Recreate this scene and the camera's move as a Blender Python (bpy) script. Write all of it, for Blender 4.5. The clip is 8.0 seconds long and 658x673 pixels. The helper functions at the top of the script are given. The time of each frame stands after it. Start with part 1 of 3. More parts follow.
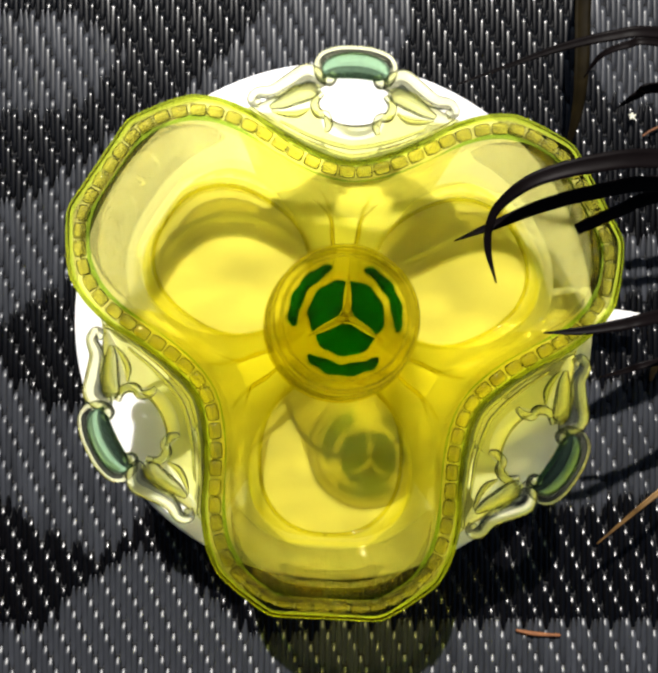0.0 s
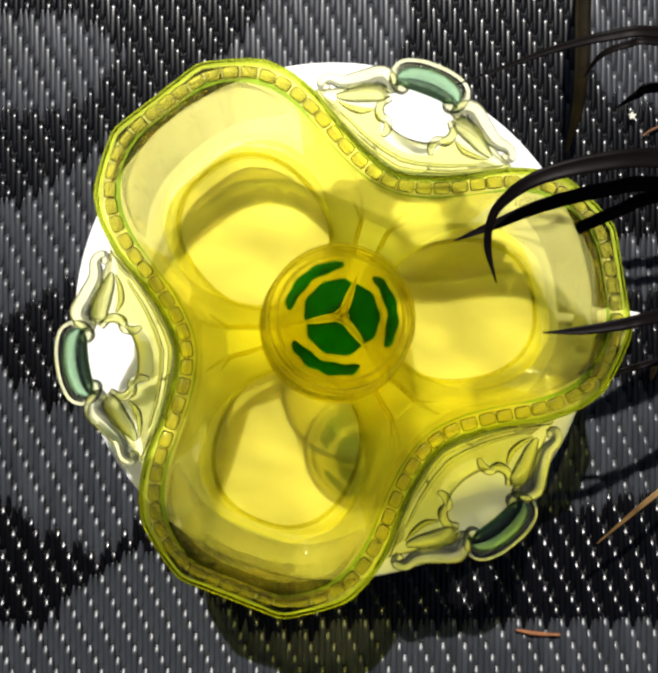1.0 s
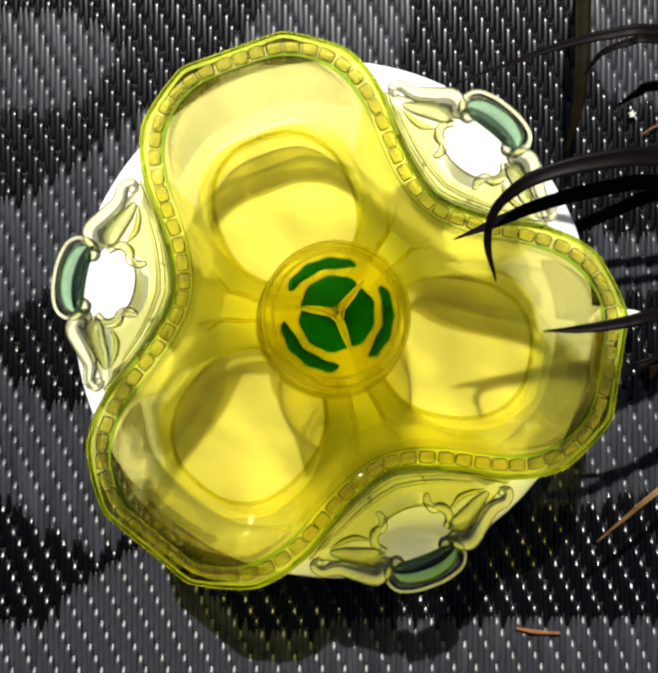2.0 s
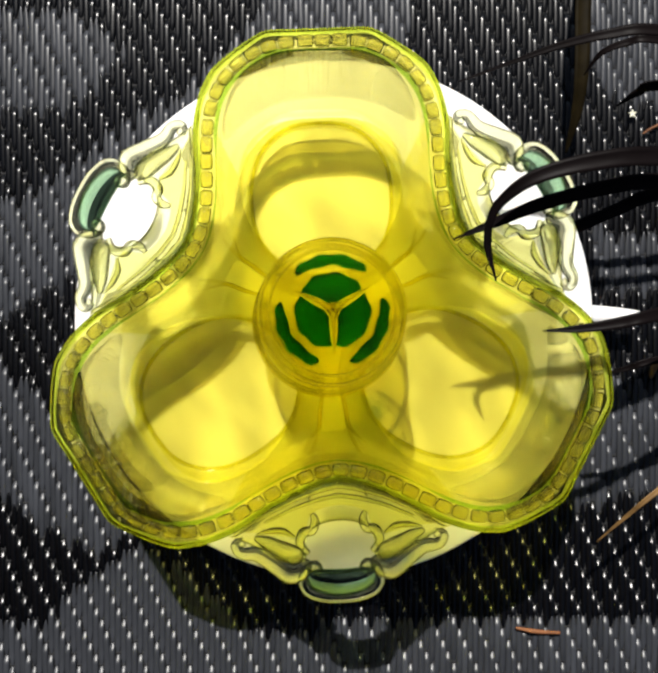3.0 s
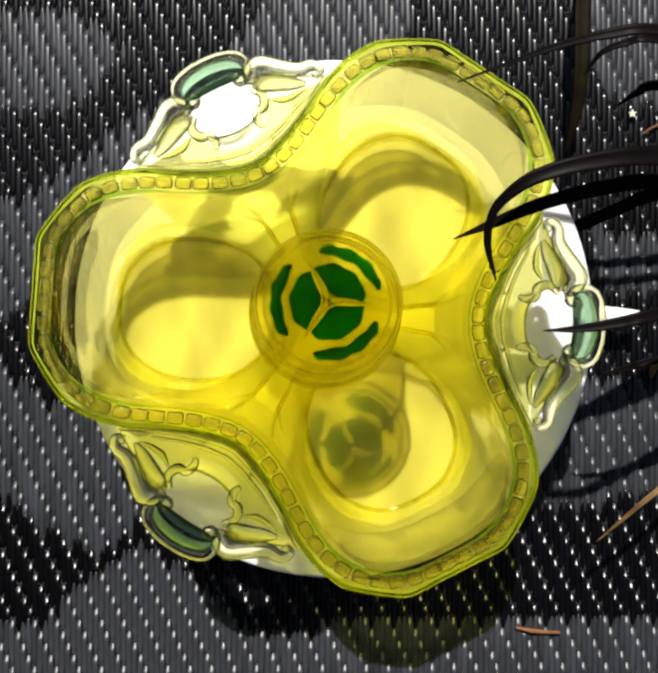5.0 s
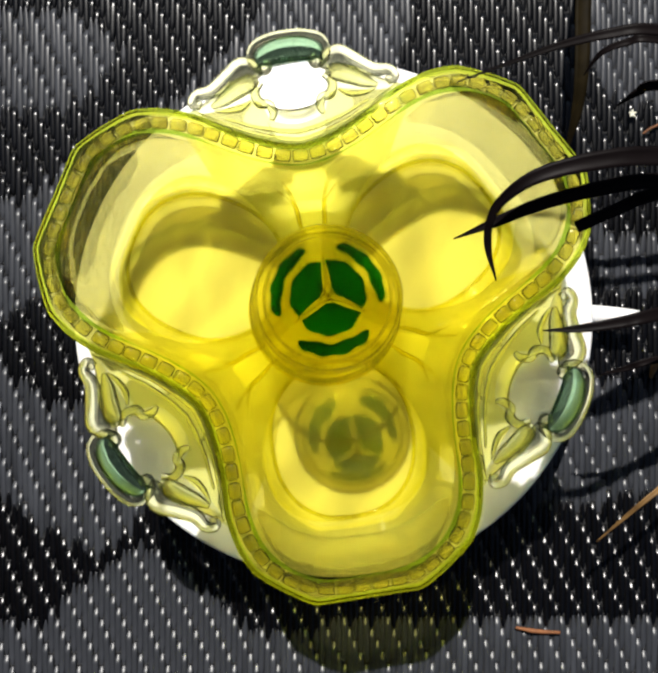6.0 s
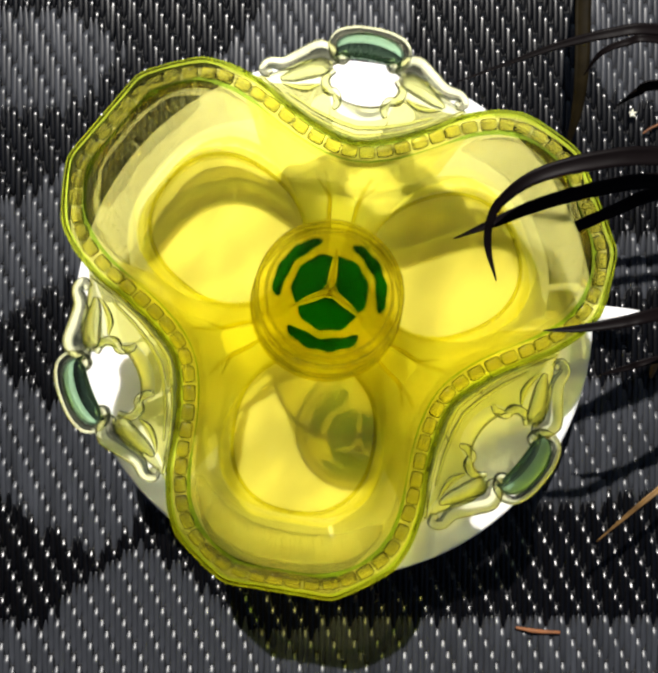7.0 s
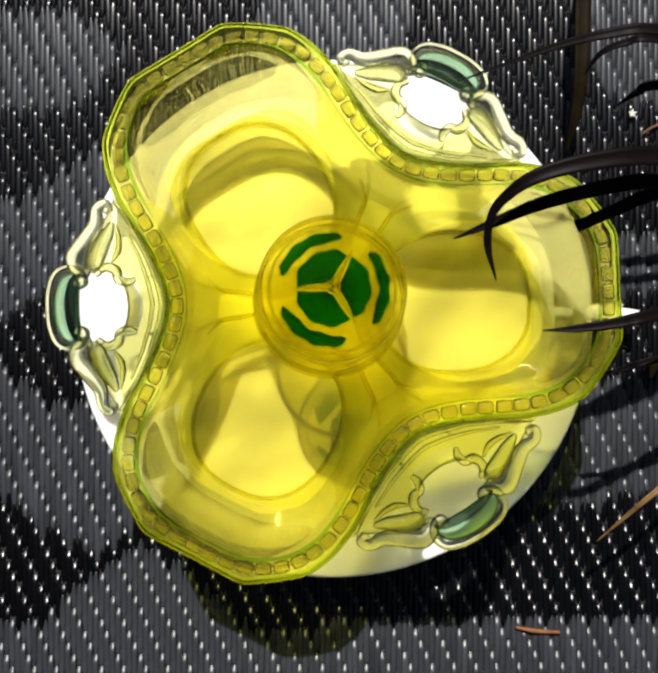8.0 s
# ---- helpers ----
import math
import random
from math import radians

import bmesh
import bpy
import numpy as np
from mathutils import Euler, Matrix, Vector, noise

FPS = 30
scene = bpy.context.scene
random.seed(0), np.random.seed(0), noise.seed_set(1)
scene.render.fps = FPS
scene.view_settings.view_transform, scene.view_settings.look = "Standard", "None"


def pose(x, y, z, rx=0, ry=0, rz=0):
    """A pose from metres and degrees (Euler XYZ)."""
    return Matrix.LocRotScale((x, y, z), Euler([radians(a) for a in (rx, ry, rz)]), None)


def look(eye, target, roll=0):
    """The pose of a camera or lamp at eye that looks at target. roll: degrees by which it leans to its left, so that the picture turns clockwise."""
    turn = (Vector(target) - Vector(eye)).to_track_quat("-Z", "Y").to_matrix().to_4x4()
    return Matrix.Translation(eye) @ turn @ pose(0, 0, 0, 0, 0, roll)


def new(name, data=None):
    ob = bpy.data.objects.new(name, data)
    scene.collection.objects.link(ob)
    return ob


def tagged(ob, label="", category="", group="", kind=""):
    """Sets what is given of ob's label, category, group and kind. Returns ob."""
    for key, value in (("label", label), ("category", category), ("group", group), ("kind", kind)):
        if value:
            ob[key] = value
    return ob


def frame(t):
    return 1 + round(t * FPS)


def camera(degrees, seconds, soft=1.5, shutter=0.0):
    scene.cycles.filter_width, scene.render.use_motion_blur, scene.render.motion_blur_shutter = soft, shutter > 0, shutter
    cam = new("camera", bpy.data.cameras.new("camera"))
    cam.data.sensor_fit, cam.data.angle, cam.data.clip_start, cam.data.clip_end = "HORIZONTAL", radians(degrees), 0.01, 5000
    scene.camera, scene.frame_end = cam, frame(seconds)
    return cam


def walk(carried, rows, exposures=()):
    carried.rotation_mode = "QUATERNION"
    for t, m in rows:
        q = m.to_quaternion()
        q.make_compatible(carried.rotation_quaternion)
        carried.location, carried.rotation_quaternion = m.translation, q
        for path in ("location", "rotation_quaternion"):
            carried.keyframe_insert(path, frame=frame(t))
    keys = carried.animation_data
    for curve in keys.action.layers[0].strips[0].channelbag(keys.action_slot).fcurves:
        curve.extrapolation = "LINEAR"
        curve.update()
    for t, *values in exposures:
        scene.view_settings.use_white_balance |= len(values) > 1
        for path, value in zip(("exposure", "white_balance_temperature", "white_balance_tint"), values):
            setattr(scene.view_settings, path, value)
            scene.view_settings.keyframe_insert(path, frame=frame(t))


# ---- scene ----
# camera: held still over the turntable, with a slight nod early on
cam = camera(43.95, 8.0, soft=3.0)
EYE = (-0.0096, -0.0194, 0.3129)
walk(cam, [(0.0, pose(*EYE, 2.25, -1.29, 0)), (1.0, pose(*EYE, 2.23, -1.29, 0)), (1.5, pose(*EYE, 2.17, -1.29, 0)),
           (3.0, pose(*EYE, 2.10, -1.29, 0)), (5.0, pose(*EYE, 2.09, -1.29, 0)), (8.0, pose(*EYE, 2.07, -1.29, 0))])

# ---- light: high summer sun from behind, clear sky ----
SUN_EL, SUN_DIR = 56.0, Vector((-0.23, 0.974, 0)).normalized()
world = bpy.data.worlds.new("sky")
scene.world = world
world.use_nodes = True
wn = world.node_tree
sky = wn.nodes.new("ShaderNodeTexSky")
sky.sky_type, sky.sun_disc = "NISHITA", False
sky.sun_elevation = radians(SUN_EL)
sky.sun_rotation = math.atan2(SUN_DIR.x, SUN_DIR.y)
wn.nodes["Background"].inputs["Strength"].default_value = 0.03
wn.links.new(sky.outputs[0], wn.nodes["Background"].inputs["Color"])
sun_data = bpy.data.lights.new("sun", "SUN")
sun_data.energy, sun_data.angle, sun_data.color = 5.4, radians(0.8), (1.0, 0.96, 0.9)
sun = new("sun", sun_data)
sun_way = SUN_DIR * math.cos(radians(SUN_EL)) + Vector((0, 0, math.sin(radians(SUN_EL))))
sun.matrix_world = look(sun_way * 5, (0, 0, 0))
scene.view_settings.exposure = 0.29


# ---- materials ----
def shader(name):
    m = bpy.data.materials.new(name)
    m.use_nodes = True
    return m, m.node_tree.nodes, m.node_tree.links, m.node_tree.nodes["Principled BSDF"]


def ramp(nodes, links, source, stops):
    r = nodes.new("ShaderNodeValToRGB")
    while len(r.color_ramp.elements) < len(stops):
        r.color_ramp.elements.new(0.5)
    for e, (p, c) in zip(r.color_ramp.elements, stops):
        e.position, e.color = p, (*c, 1)
    links.new(source, r.inputs[0])
    return r.outputs[0]


def noise_of(nodes, links, scale, detail=4.0, stretch=None):
    n = nodes.new("ShaderNodeTexNoise")
    n.inputs["Scale"].default_value, n.inputs["Detail"].default_value = scale, detail
    tc = nodes.new("ShaderNodeTexCoord")
    if stretch:
        mp = nodes.new("ShaderNodeMapping")
        mp.inputs["Scale"].default_value = stretch
        links.new(tc.outputs["Object"], mp.inputs[0])
        links.new(mp.outputs[0], n.inputs["Vector"])
    else:
        links.new(tc.outputs["Object"], n.inputs["Vector"])
    return n.outputs["Fac"]


def bump(nodes, links, source, target, strength, distance):
    b = nodes.new("ShaderNodeBump")
    b.inputs["Strength"].default_value, b.inputs["Distance"].default_value = strength, distance
    links.new(source, b.inputs["Height"])
    links.new(b.outputs[0], target)


def surface(name, dark, light, rough, scale, bump_scale=0.0, bump_depth=0.0, stretch=None, coat=0.0, vary=0.0):
    m, nodes, links, p = shader(name)
    f = noise_of(nodes, links, scale, 5.0, stretch)
    col = ramp(nodes, links, f, [(0.3, dark), (0.7, light)])
    if vary:
        info = nodes.new("ShaderNodeNewGeometry")
        hs = nodes.new("ShaderNodeHueSaturation")
        mr = nodes.new("ShaderNodeMapRange")
        mr.inputs["To Min"].default_value, mr.inputs["To Max"].default_value = 1 - vary, 1 + vary
        links.new(info.outputs["Random Per Island"], mr.inputs["Value"])
        links.new(mr.outputs[0], hs.inputs["Value"])
        links.new(col, hs.inputs["Color"])
        col = hs.outputs[0]
    links.new(col, p.inputs["Base Color"])
    p.inputs["Roughness"].default_value = rough
    p.inputs["Coat Weight"].default_value = coat
    p.inputs["Coat Roughness"].default_value = 0.15
    if bump_scale:
        bump(nodes, links, noise_of(nodes, links, bump_scale, 3.0, stretch), p.inputs["Normal"], 0.5, bump_depth)
    return m


def glass(name, tint, straight, ripple=0.0002, ior=1.5, tooling=0.0, skin=False, caustic_cords=0.05):
    """Pressed yellow glass: it bends and mirrors what lies round it; straight is the share of light that a thin,
    even wall lets through without bending. tooling adds the fine lines of the mould, skin a mirroring surface to plain
    plates."""
    m, nodes, links, p = shader(name)
    nodes.remove(p)
    g, t, mix = nodes.new("ShaderNodeBsdfGlass"), nodes.new("ShaderNodeBsdfTransparent"), nodes.new("ShaderNodeMixShader")
    g.inputs["IOR"].default_value, g.inputs["Roughness"].default_value = ior, 0.0
    # slightly uneven dye; stronger on body and floor to paint in caustic-like light
    col = ramp(nodes, links, noise_of(nodes, links, 30.0, 4.0, (1.0, 2.2, 1.0)), [(0.34, [c * (1 - caustic_cords) for c in tint]), (0.62, tint)])
    links.new(col, g.inputs["Color"])
    links.new(col, t.inputs["Color"])
    mix.inputs[0].default_value = straight
    links.new(g.outputs[0], mix.inputs[1])
    links.new(t.outputs[0], mix.inputs[2])
    last, bent = mix, [g]
    if skin:
        gl, fr, last = nodes.new("ShaderNodeBsdfGlossy"), nodes.new("ShaderNodeFresnel"), nodes.new("ShaderNodeMixShader")
        gl.inputs["Roughness"].default_value, fr.inputs["IOR"].default_value = 0.03, 1.5
        links.new(fr.outputs[0], last.inputs[0])
        links.new(mix.outputs[0], last.inputs[1])
        links.new(gl.outputs[0], last.inputs[2])
        bent.append(gl)
    links.new(last.outputs[0], nodes["Material Output"].inputs["Surface"])
    f1, f2 = noise_of(nodes, links, 60.0, 1.0), noise_of(nodes, links, 320.0, 2.0)
    add = nodes.new("ShaderNodeMath")
    add.operation = "MULTIPLY_ADD"
    add.inputs[1].default_value = 0.08
    links.new(f2, add.inputs[0])
    links.new(f1, add.inputs[2])
    f = add.outputs[0]
    if tooling:
        w = nodes.new("ShaderNodeTexWave")
        w.wave_type, w.rings_direction = "RINGS", "Z"
        w.inputs["Scale"].default_value, w.inputs["Distortion"].default_value = 190.0, 6.0
        w.inputs["Detail Scale"].default_value = 0.4
        tc = nodes.new("ShaderNodeTexCoord")
        links.new(tc.outputs["Object"], w.inputs["Vector"])
        more = nodes.new("ShaderNodeMath")
        more.operation = "MULTIPLY_ADD"
        more.inputs[1].default_value = tooling
        links.new(w.outputs["Fac"], more.inputs[0])
        links.new(f, more.inputs[2])
        f = more.outputs[0]
    for q in bent:
        bump(nodes, links, f, q.inputs["Normal"], 0.6, ripple)
    return m


GLASS_BODY = glass("yellow_glass", (0.97, 0.93, 0.32), 0.60, 0.0008, tooling=0.04, caustic_cords=0.10)
GLASS_FLOOR = glass("floor_yellow_glass", (0.985, 0.955, 0.56), 0.90, 0.0010, skin=True, caustic_cords=0.13)
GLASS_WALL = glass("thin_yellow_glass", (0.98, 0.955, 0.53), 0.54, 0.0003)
GLASS_KNOB = glass("thick_yellow_glass", (0.98, 0.945, 0.42), 0.70, 0.0003)
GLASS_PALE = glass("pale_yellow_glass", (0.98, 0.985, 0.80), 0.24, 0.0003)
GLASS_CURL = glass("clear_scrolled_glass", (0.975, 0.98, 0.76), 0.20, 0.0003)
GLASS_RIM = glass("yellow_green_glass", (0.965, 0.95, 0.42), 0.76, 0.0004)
GLASS_BEAD = glass("bead_yellow_glass", (0.98, 0.965, 0.62), 0.66, 0.0003, skin=True)
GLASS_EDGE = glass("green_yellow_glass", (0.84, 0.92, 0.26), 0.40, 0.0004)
# dark refraction along the rim's inner line, put into a deep green tint
GLASS_EDGE_REFRACTION = glass("painted_edge_refraction", (0.45, 0.68, 0.10), 0.50)
# web glass, tinted green to paint in the dark mat refracted through it
GLASS_WEB = glass("painted_web_refraction", (0.60, 0.76, 0.60), 0.18)
# the knob's inner reflections, put into a green colour
GREEN_REFLECTION = glass("painted_green_reflection", (0.07, 0.48, 0.08), 0.70, 0.0008)
WHITE = surface("white_plastic", (0.78, 0.77, 0.77), (0.84, 0.83, 0.83), 0.35, 30, 900, 0.00003)
# milky plastic: light spreads a few millimetres inside it
white_skin = WHITE.node_tree.nodes["Principled BSDF"]
white_skin.inputs["Subsurface Weight"].default_value = 1.0
white_skin.inputs["Subsurface Radius"].default_value = (1.0, 0.95, 0.9)
white_skin.inputs["Subsurface Scale"].default_value = 0.0035
STRAW_GREY = surface("grey_plastic_straw", (0.020, 0.0218, 0.0262), (0.035, 0.0378, 0.045), 0.38, 250, 1500, 0.00005, (1, 0.15, 1), vary=0.22)
STRAW_BLACK = surface("black_plastic_straw", (0.0006, 0.0006, 0.001), (0.0015, 0.0015, 0.002), 0.27, 250, 1500, 0.00005, (1, 0.15, 1), vary=0.3)
WEFT = surface("dark_weft", (0.002, 0.002, 0.003), (0.006, 0.006, 0.007), 0.8, 200, 900, 0.0001)
GROUND = surface("grey_paving", (0.12, 0.115, 0.11), (0.24, 0.23, 0.22), 0.9, 6, 120, 0.002)
BLADE_SHEEN = 0.05
BLADE = surface("dark_purple_leaf", (0.003, 0.002, 0.0021), (0.007, 0.005, 0.0052), 0.45, 160, 900, 0.0001, (0.15, 1, 1))
BLADE_BROWN = surface("brown_leaf", (0.005, 0.0036, 0.0014), (0.014, 0.010, 0.0036), 0.6, 120, 700, 0.0001)
BLADE_DRY = surface("dry_straw_leaf", (0.06, 0.03, 0.008), (0.24, 0.13, 0.035), 0.6, 150, 700, 0.0001)
TWIG = surface("brown_twig", (0.09, 0.03, 0.008), (0.24, 0.09, 0.03), 0.7, 200, 900, 0.0002)
STRAW_BLACK.node_tree.nodes["Principled BSDF"].inputs["Specular IOR Level"].default_value = 0.50
for m in (BLADE, BLADE_BROWN):
    m.node_tree.nodes["Principled BSDF"].inputs["Specular IOR Level"].default_value = BLADE_SHEEN
# material of the added unseen wall and slab that darken reflections
BLOCKER_DARK = surface("dark_blocker", (0.022, 0.016, 0.012), (0.05, 0.038, 0.03), 0.7, 9, 60, 0.002, (1, 1, 8))
CRUMB = surface("pale_petal", (0.55, 0.55, 0.42), (0.75, 0.74, 0.62), 0.6, 300)


# ---- building helpers ----
def part(name, bm, material, parent, label="", smooth=True):
    me = bpy.data.meshes.new(name)
    bm.normal_update()
    bm.to_mesh(me)
    bm.free()
    for m in (material if isinstance(material, list) else [material]):
        me.materials.append(m)
    if smooth:
        for f in me.polygons:
            f.use_smooth = True
    ob = new(name, me)
    ob.parent = parent
    if label:
        ob["label"] = label
    return ob


def lathe(bm, profile, steps=64):
    """A closed turned body from (r, z) pairs; r = 0 at the ends makes a pole."""
    rings = []
    for r, z in profile:
        if r < 1e-6:
            rings.append([bm.verts.new((0, 0, z))])
        else:
            rings.append([bm.verts.new((r * math.cos(2 * math.pi * k / steps), r * math.sin(2 * math.pi * k / steps), z)) for k in range(steps)])
    for a, b in zip(rings, rings[1:]):
        for k in range(steps):
            j = (k + 1) % steps
            if len(a) == 1:
                bm.faces.new((a[0], b[k], b[j]))
            elif len(b) == 1:
                bm.faces.new((a[k], b[0], a[j]))
            else:
                bm.faces.new((a[k], b[k], b[j], a[j]))
    bmesh.ops.recalc_face_normals(bm, faces=bm.faces)


def spline(points, n):
    """Catmull-Rom through the points, n samples."""
    p = [np.array(q, float) for q in points]
    p = [2 * p[0] - p[1], *p, 2 * p[-1] - p[-2]]
    out = []
    for i in range(n):
        u = i / (n - 1) * (len(p) - 3)
        k = min(int(u), len(p) - 4)
        t = u - k
        a, b, c, d = p[k:k + 4]
        out.append(0.5 * (2 * b + (c - a) * t + (2 * a - 5 * b + 4 * c - d) * t * t + (3 * b - a - 3 * c + d) * t ** 3))
    return out


def tube(bm, points, radii, n=28, sides=10, flat=1.0):
    """A rounded bar along the points with its radius going through radii; flat squeezes it in height."""
    path = spline(points, n)
    rad = [float(np.interp(i / (n - 1), np.linspace(0, 1, len(radii)), radii)) for i in range(n)]
    rings = []
    for i, q in enumerate(path):
        d = path[min(i + 1, n - 1)] - path[max(i - 1, 0)]
        d = d / (np.linalg.norm(d) + 1e-12)
        s = np.cross(d, (0, 0, 1.0))
        s = s / (np.linalg.norm(s) + 1e-9)
        u = np.cross(s, d)
        rings.append([bm.verts.new(q + rad[i] * (math.cos(a) * s + flat * math.sin(a) * u)) for a in (2 * math.pi * k / sides for k in range(sides))])
    for a, b in zip(rings, rings[1:]):
        for k in range(sides):
            bm.faces.new((a[k], a[(k + 1) % sides], b[(k + 1) % sides], b[k]))
    for ring, tip in ((rings[0], path[0] - (path[1] - path[0]) * 0.5), (rings[-1], path[-1] + (path[-1] - path[-2]) * 0.5)):
        v = bm.verts.new(tip)
        for k in range(sides):
            bm.faces.new((ring[k], ring[(k + 1) % sides], v))
    bmesh.ops.recalc_face_normals(bm, faces=bm.faces)


def smooth01(x):
    x = min(1.0, max(0.0, x))
    return x * x * (3 - 2 * x)


# ---- ground and woven mat ----
MAT_Z = -0.030
MM = 0.001


def build_ground():
    bm = bmesh.new()
    bmesh.ops.create_grid(bm, x_segments=8, y_segments=8, size=400.0)
    ob = part("ground", bm, GROUND, None)
    ob.location.z = MAT_Z - 0.006
    tagged(ob, "grey paved terrace ground under the woven mat", "ground", kind="structure")


def build_reflection_blockers():
    """Unseen dark wall and overhead slab, added behind the camera to darken the mat's reflections."""
    bm = bmesh.new()
    bmesh.ops.create_cube(bm, size=1.0, matrix=Matrix.Translation((-4.35, -1.75, 1.2)) @ Matrix.Diagonal((9, 0.25, 2.5, 1)))
    tagged(part("blocker_wall", bm, BLOCKER_DARK, None, smooth=False), "unseen dark wall added behind the camera to darken reflections", "wall", kind="structure")
    bm = bmesh.new()
    bmesh.ops.create_cube(bm, size=1.0, matrix=Matrix.Translation((-4.4, -1.26, 2.5)) @ Matrix.Diagonal((9.4, 1.9, 0.1, 1)))
    tagged(part("blocker_overhead", bm, BLOCKER_DARK, None, smooth=False), "unseen dark slab added overhead to darken reflections", "roof", kind="structure")


# the grey figure of the mat, in metres on the mat: outlines of the lighter leaves
def on_mat(x, y):
    """A place on the mat from its position in a plan drawn at 5540 units to the metre."""
    return (-0.1409 + x / 1533 * 0.2762 - 0.0000005 * y, 0.1355 - y / 1568 * 0.2823)


GREY = [[(-900, 20), (170, 20), (210, 60), (292, 115), (250, 185), (190, 240), (160, 262), (-900, 262)],
        [(625, -300), (620, 0), (600, 40), (540, 100), (480, 170), (430, 222), (300, 292), (200, 372), (100, 440), (30, 490), (-900, 500),
         (-900, 760), (0, 780), (40, 740), (120, 700), (200, 660), (520, 500), (800, 300), (940, 150), (962, 60), (970, -300)],
        [(-900, 850), (0, 850), (60, 905), (130, 950), (190, 955), (300, 930), (420, 1000), (400, 1150), (290, 1270), (230, 1305), (130, 1250), (60, 1200), (0, 1150), (-900, 1150)],
        [(-900, 1455), (130, 1450), (175, 1405), (210, 1378), (250, 1345), (300, 1310), (340, 1288), (430, 1335), (500, 1400), (560, 1455), (620, 1500), (740, 1500), (760, 1450),
         (2500, 1450), (2500, 1900), (-900, 1900)],
        [(1368, -300), (1368, 95), (1395, 140), (1425, 190), (1470, 245), (1533, 250), (2500, 250), (2500, -300)],
        [(1395, 530), (1440, 560), (2500, 560), (2500, 700), (1440, 690), (1400, 640)],
        [(1260, 920), (1380, 905), (2500, 900), (2500, 1175), (1500, 1178), (1250, 1195)]]


def inside(x, y, poly):
    hit = False
    for (ax, ay), (bx, by) in zip(poly, poly[1:] + poly[:1]):
        if (ay > y) != (by > y) and x < ax + (y - ay) / (by - ay) * (bx - ax):
            hit = not hit
    return hit


GREY_M = [[on_mat(*q) for q in poly] for poly in GREY]


def is_grey(x, y):
    return any(inside(x, y, poly) for poly in GREY_M)


STRAND, ROW = 2.29 * MM, 4.77 * MM


def float_mesh(length, width=1.0, cut_top=False, cut_low=False):
    """One straw that rises over the wefts and dives at both ends: a flat, arched, rounded bar. Where the colour changes its end is a spike."""
    us = [0.0, 0.03, 0.07, 0.11, 0.15, 0.20, 0.28, 0.42, 0.56, 0.70, 0.82, 0.92, 1.0]
    verts, faces = [], []
    for u in us:
        y = (0.5 - u) * length
        near_top, near_low = u * length / ROW, (1 - u) * length / ROW
        wide = min(1.0, (0.03 + 0.62 * near_top) if cut_top else (0.62 + 1.6 * near_top), (0.03 + 0.62 * near_low) if cut_low else (0.5 + 0.9 * near_low))
        w = STRAND * 0.54 * width * wide
        up = 1.35 * MM * min(1.0, near_top / 0.58) ** 0.85 * min(1.0, near_low / 2.6) ** 0.6 - 0.65 * MM
        verts += [(w * q, y, up + h * MM) for q, h in ((-1, -0.8), (-0.86, -0.02), (-0.56, 0.16), (0, 0.22), (0.56, 0.16), (0.86, -0.02), (1, -0.8))]
    for i in range(len(us) - 1):
        for k in range(6):
            a = i * 7 + k
            faces.append((a, a + 7, a + 8, a + 1))
    return verts, faces


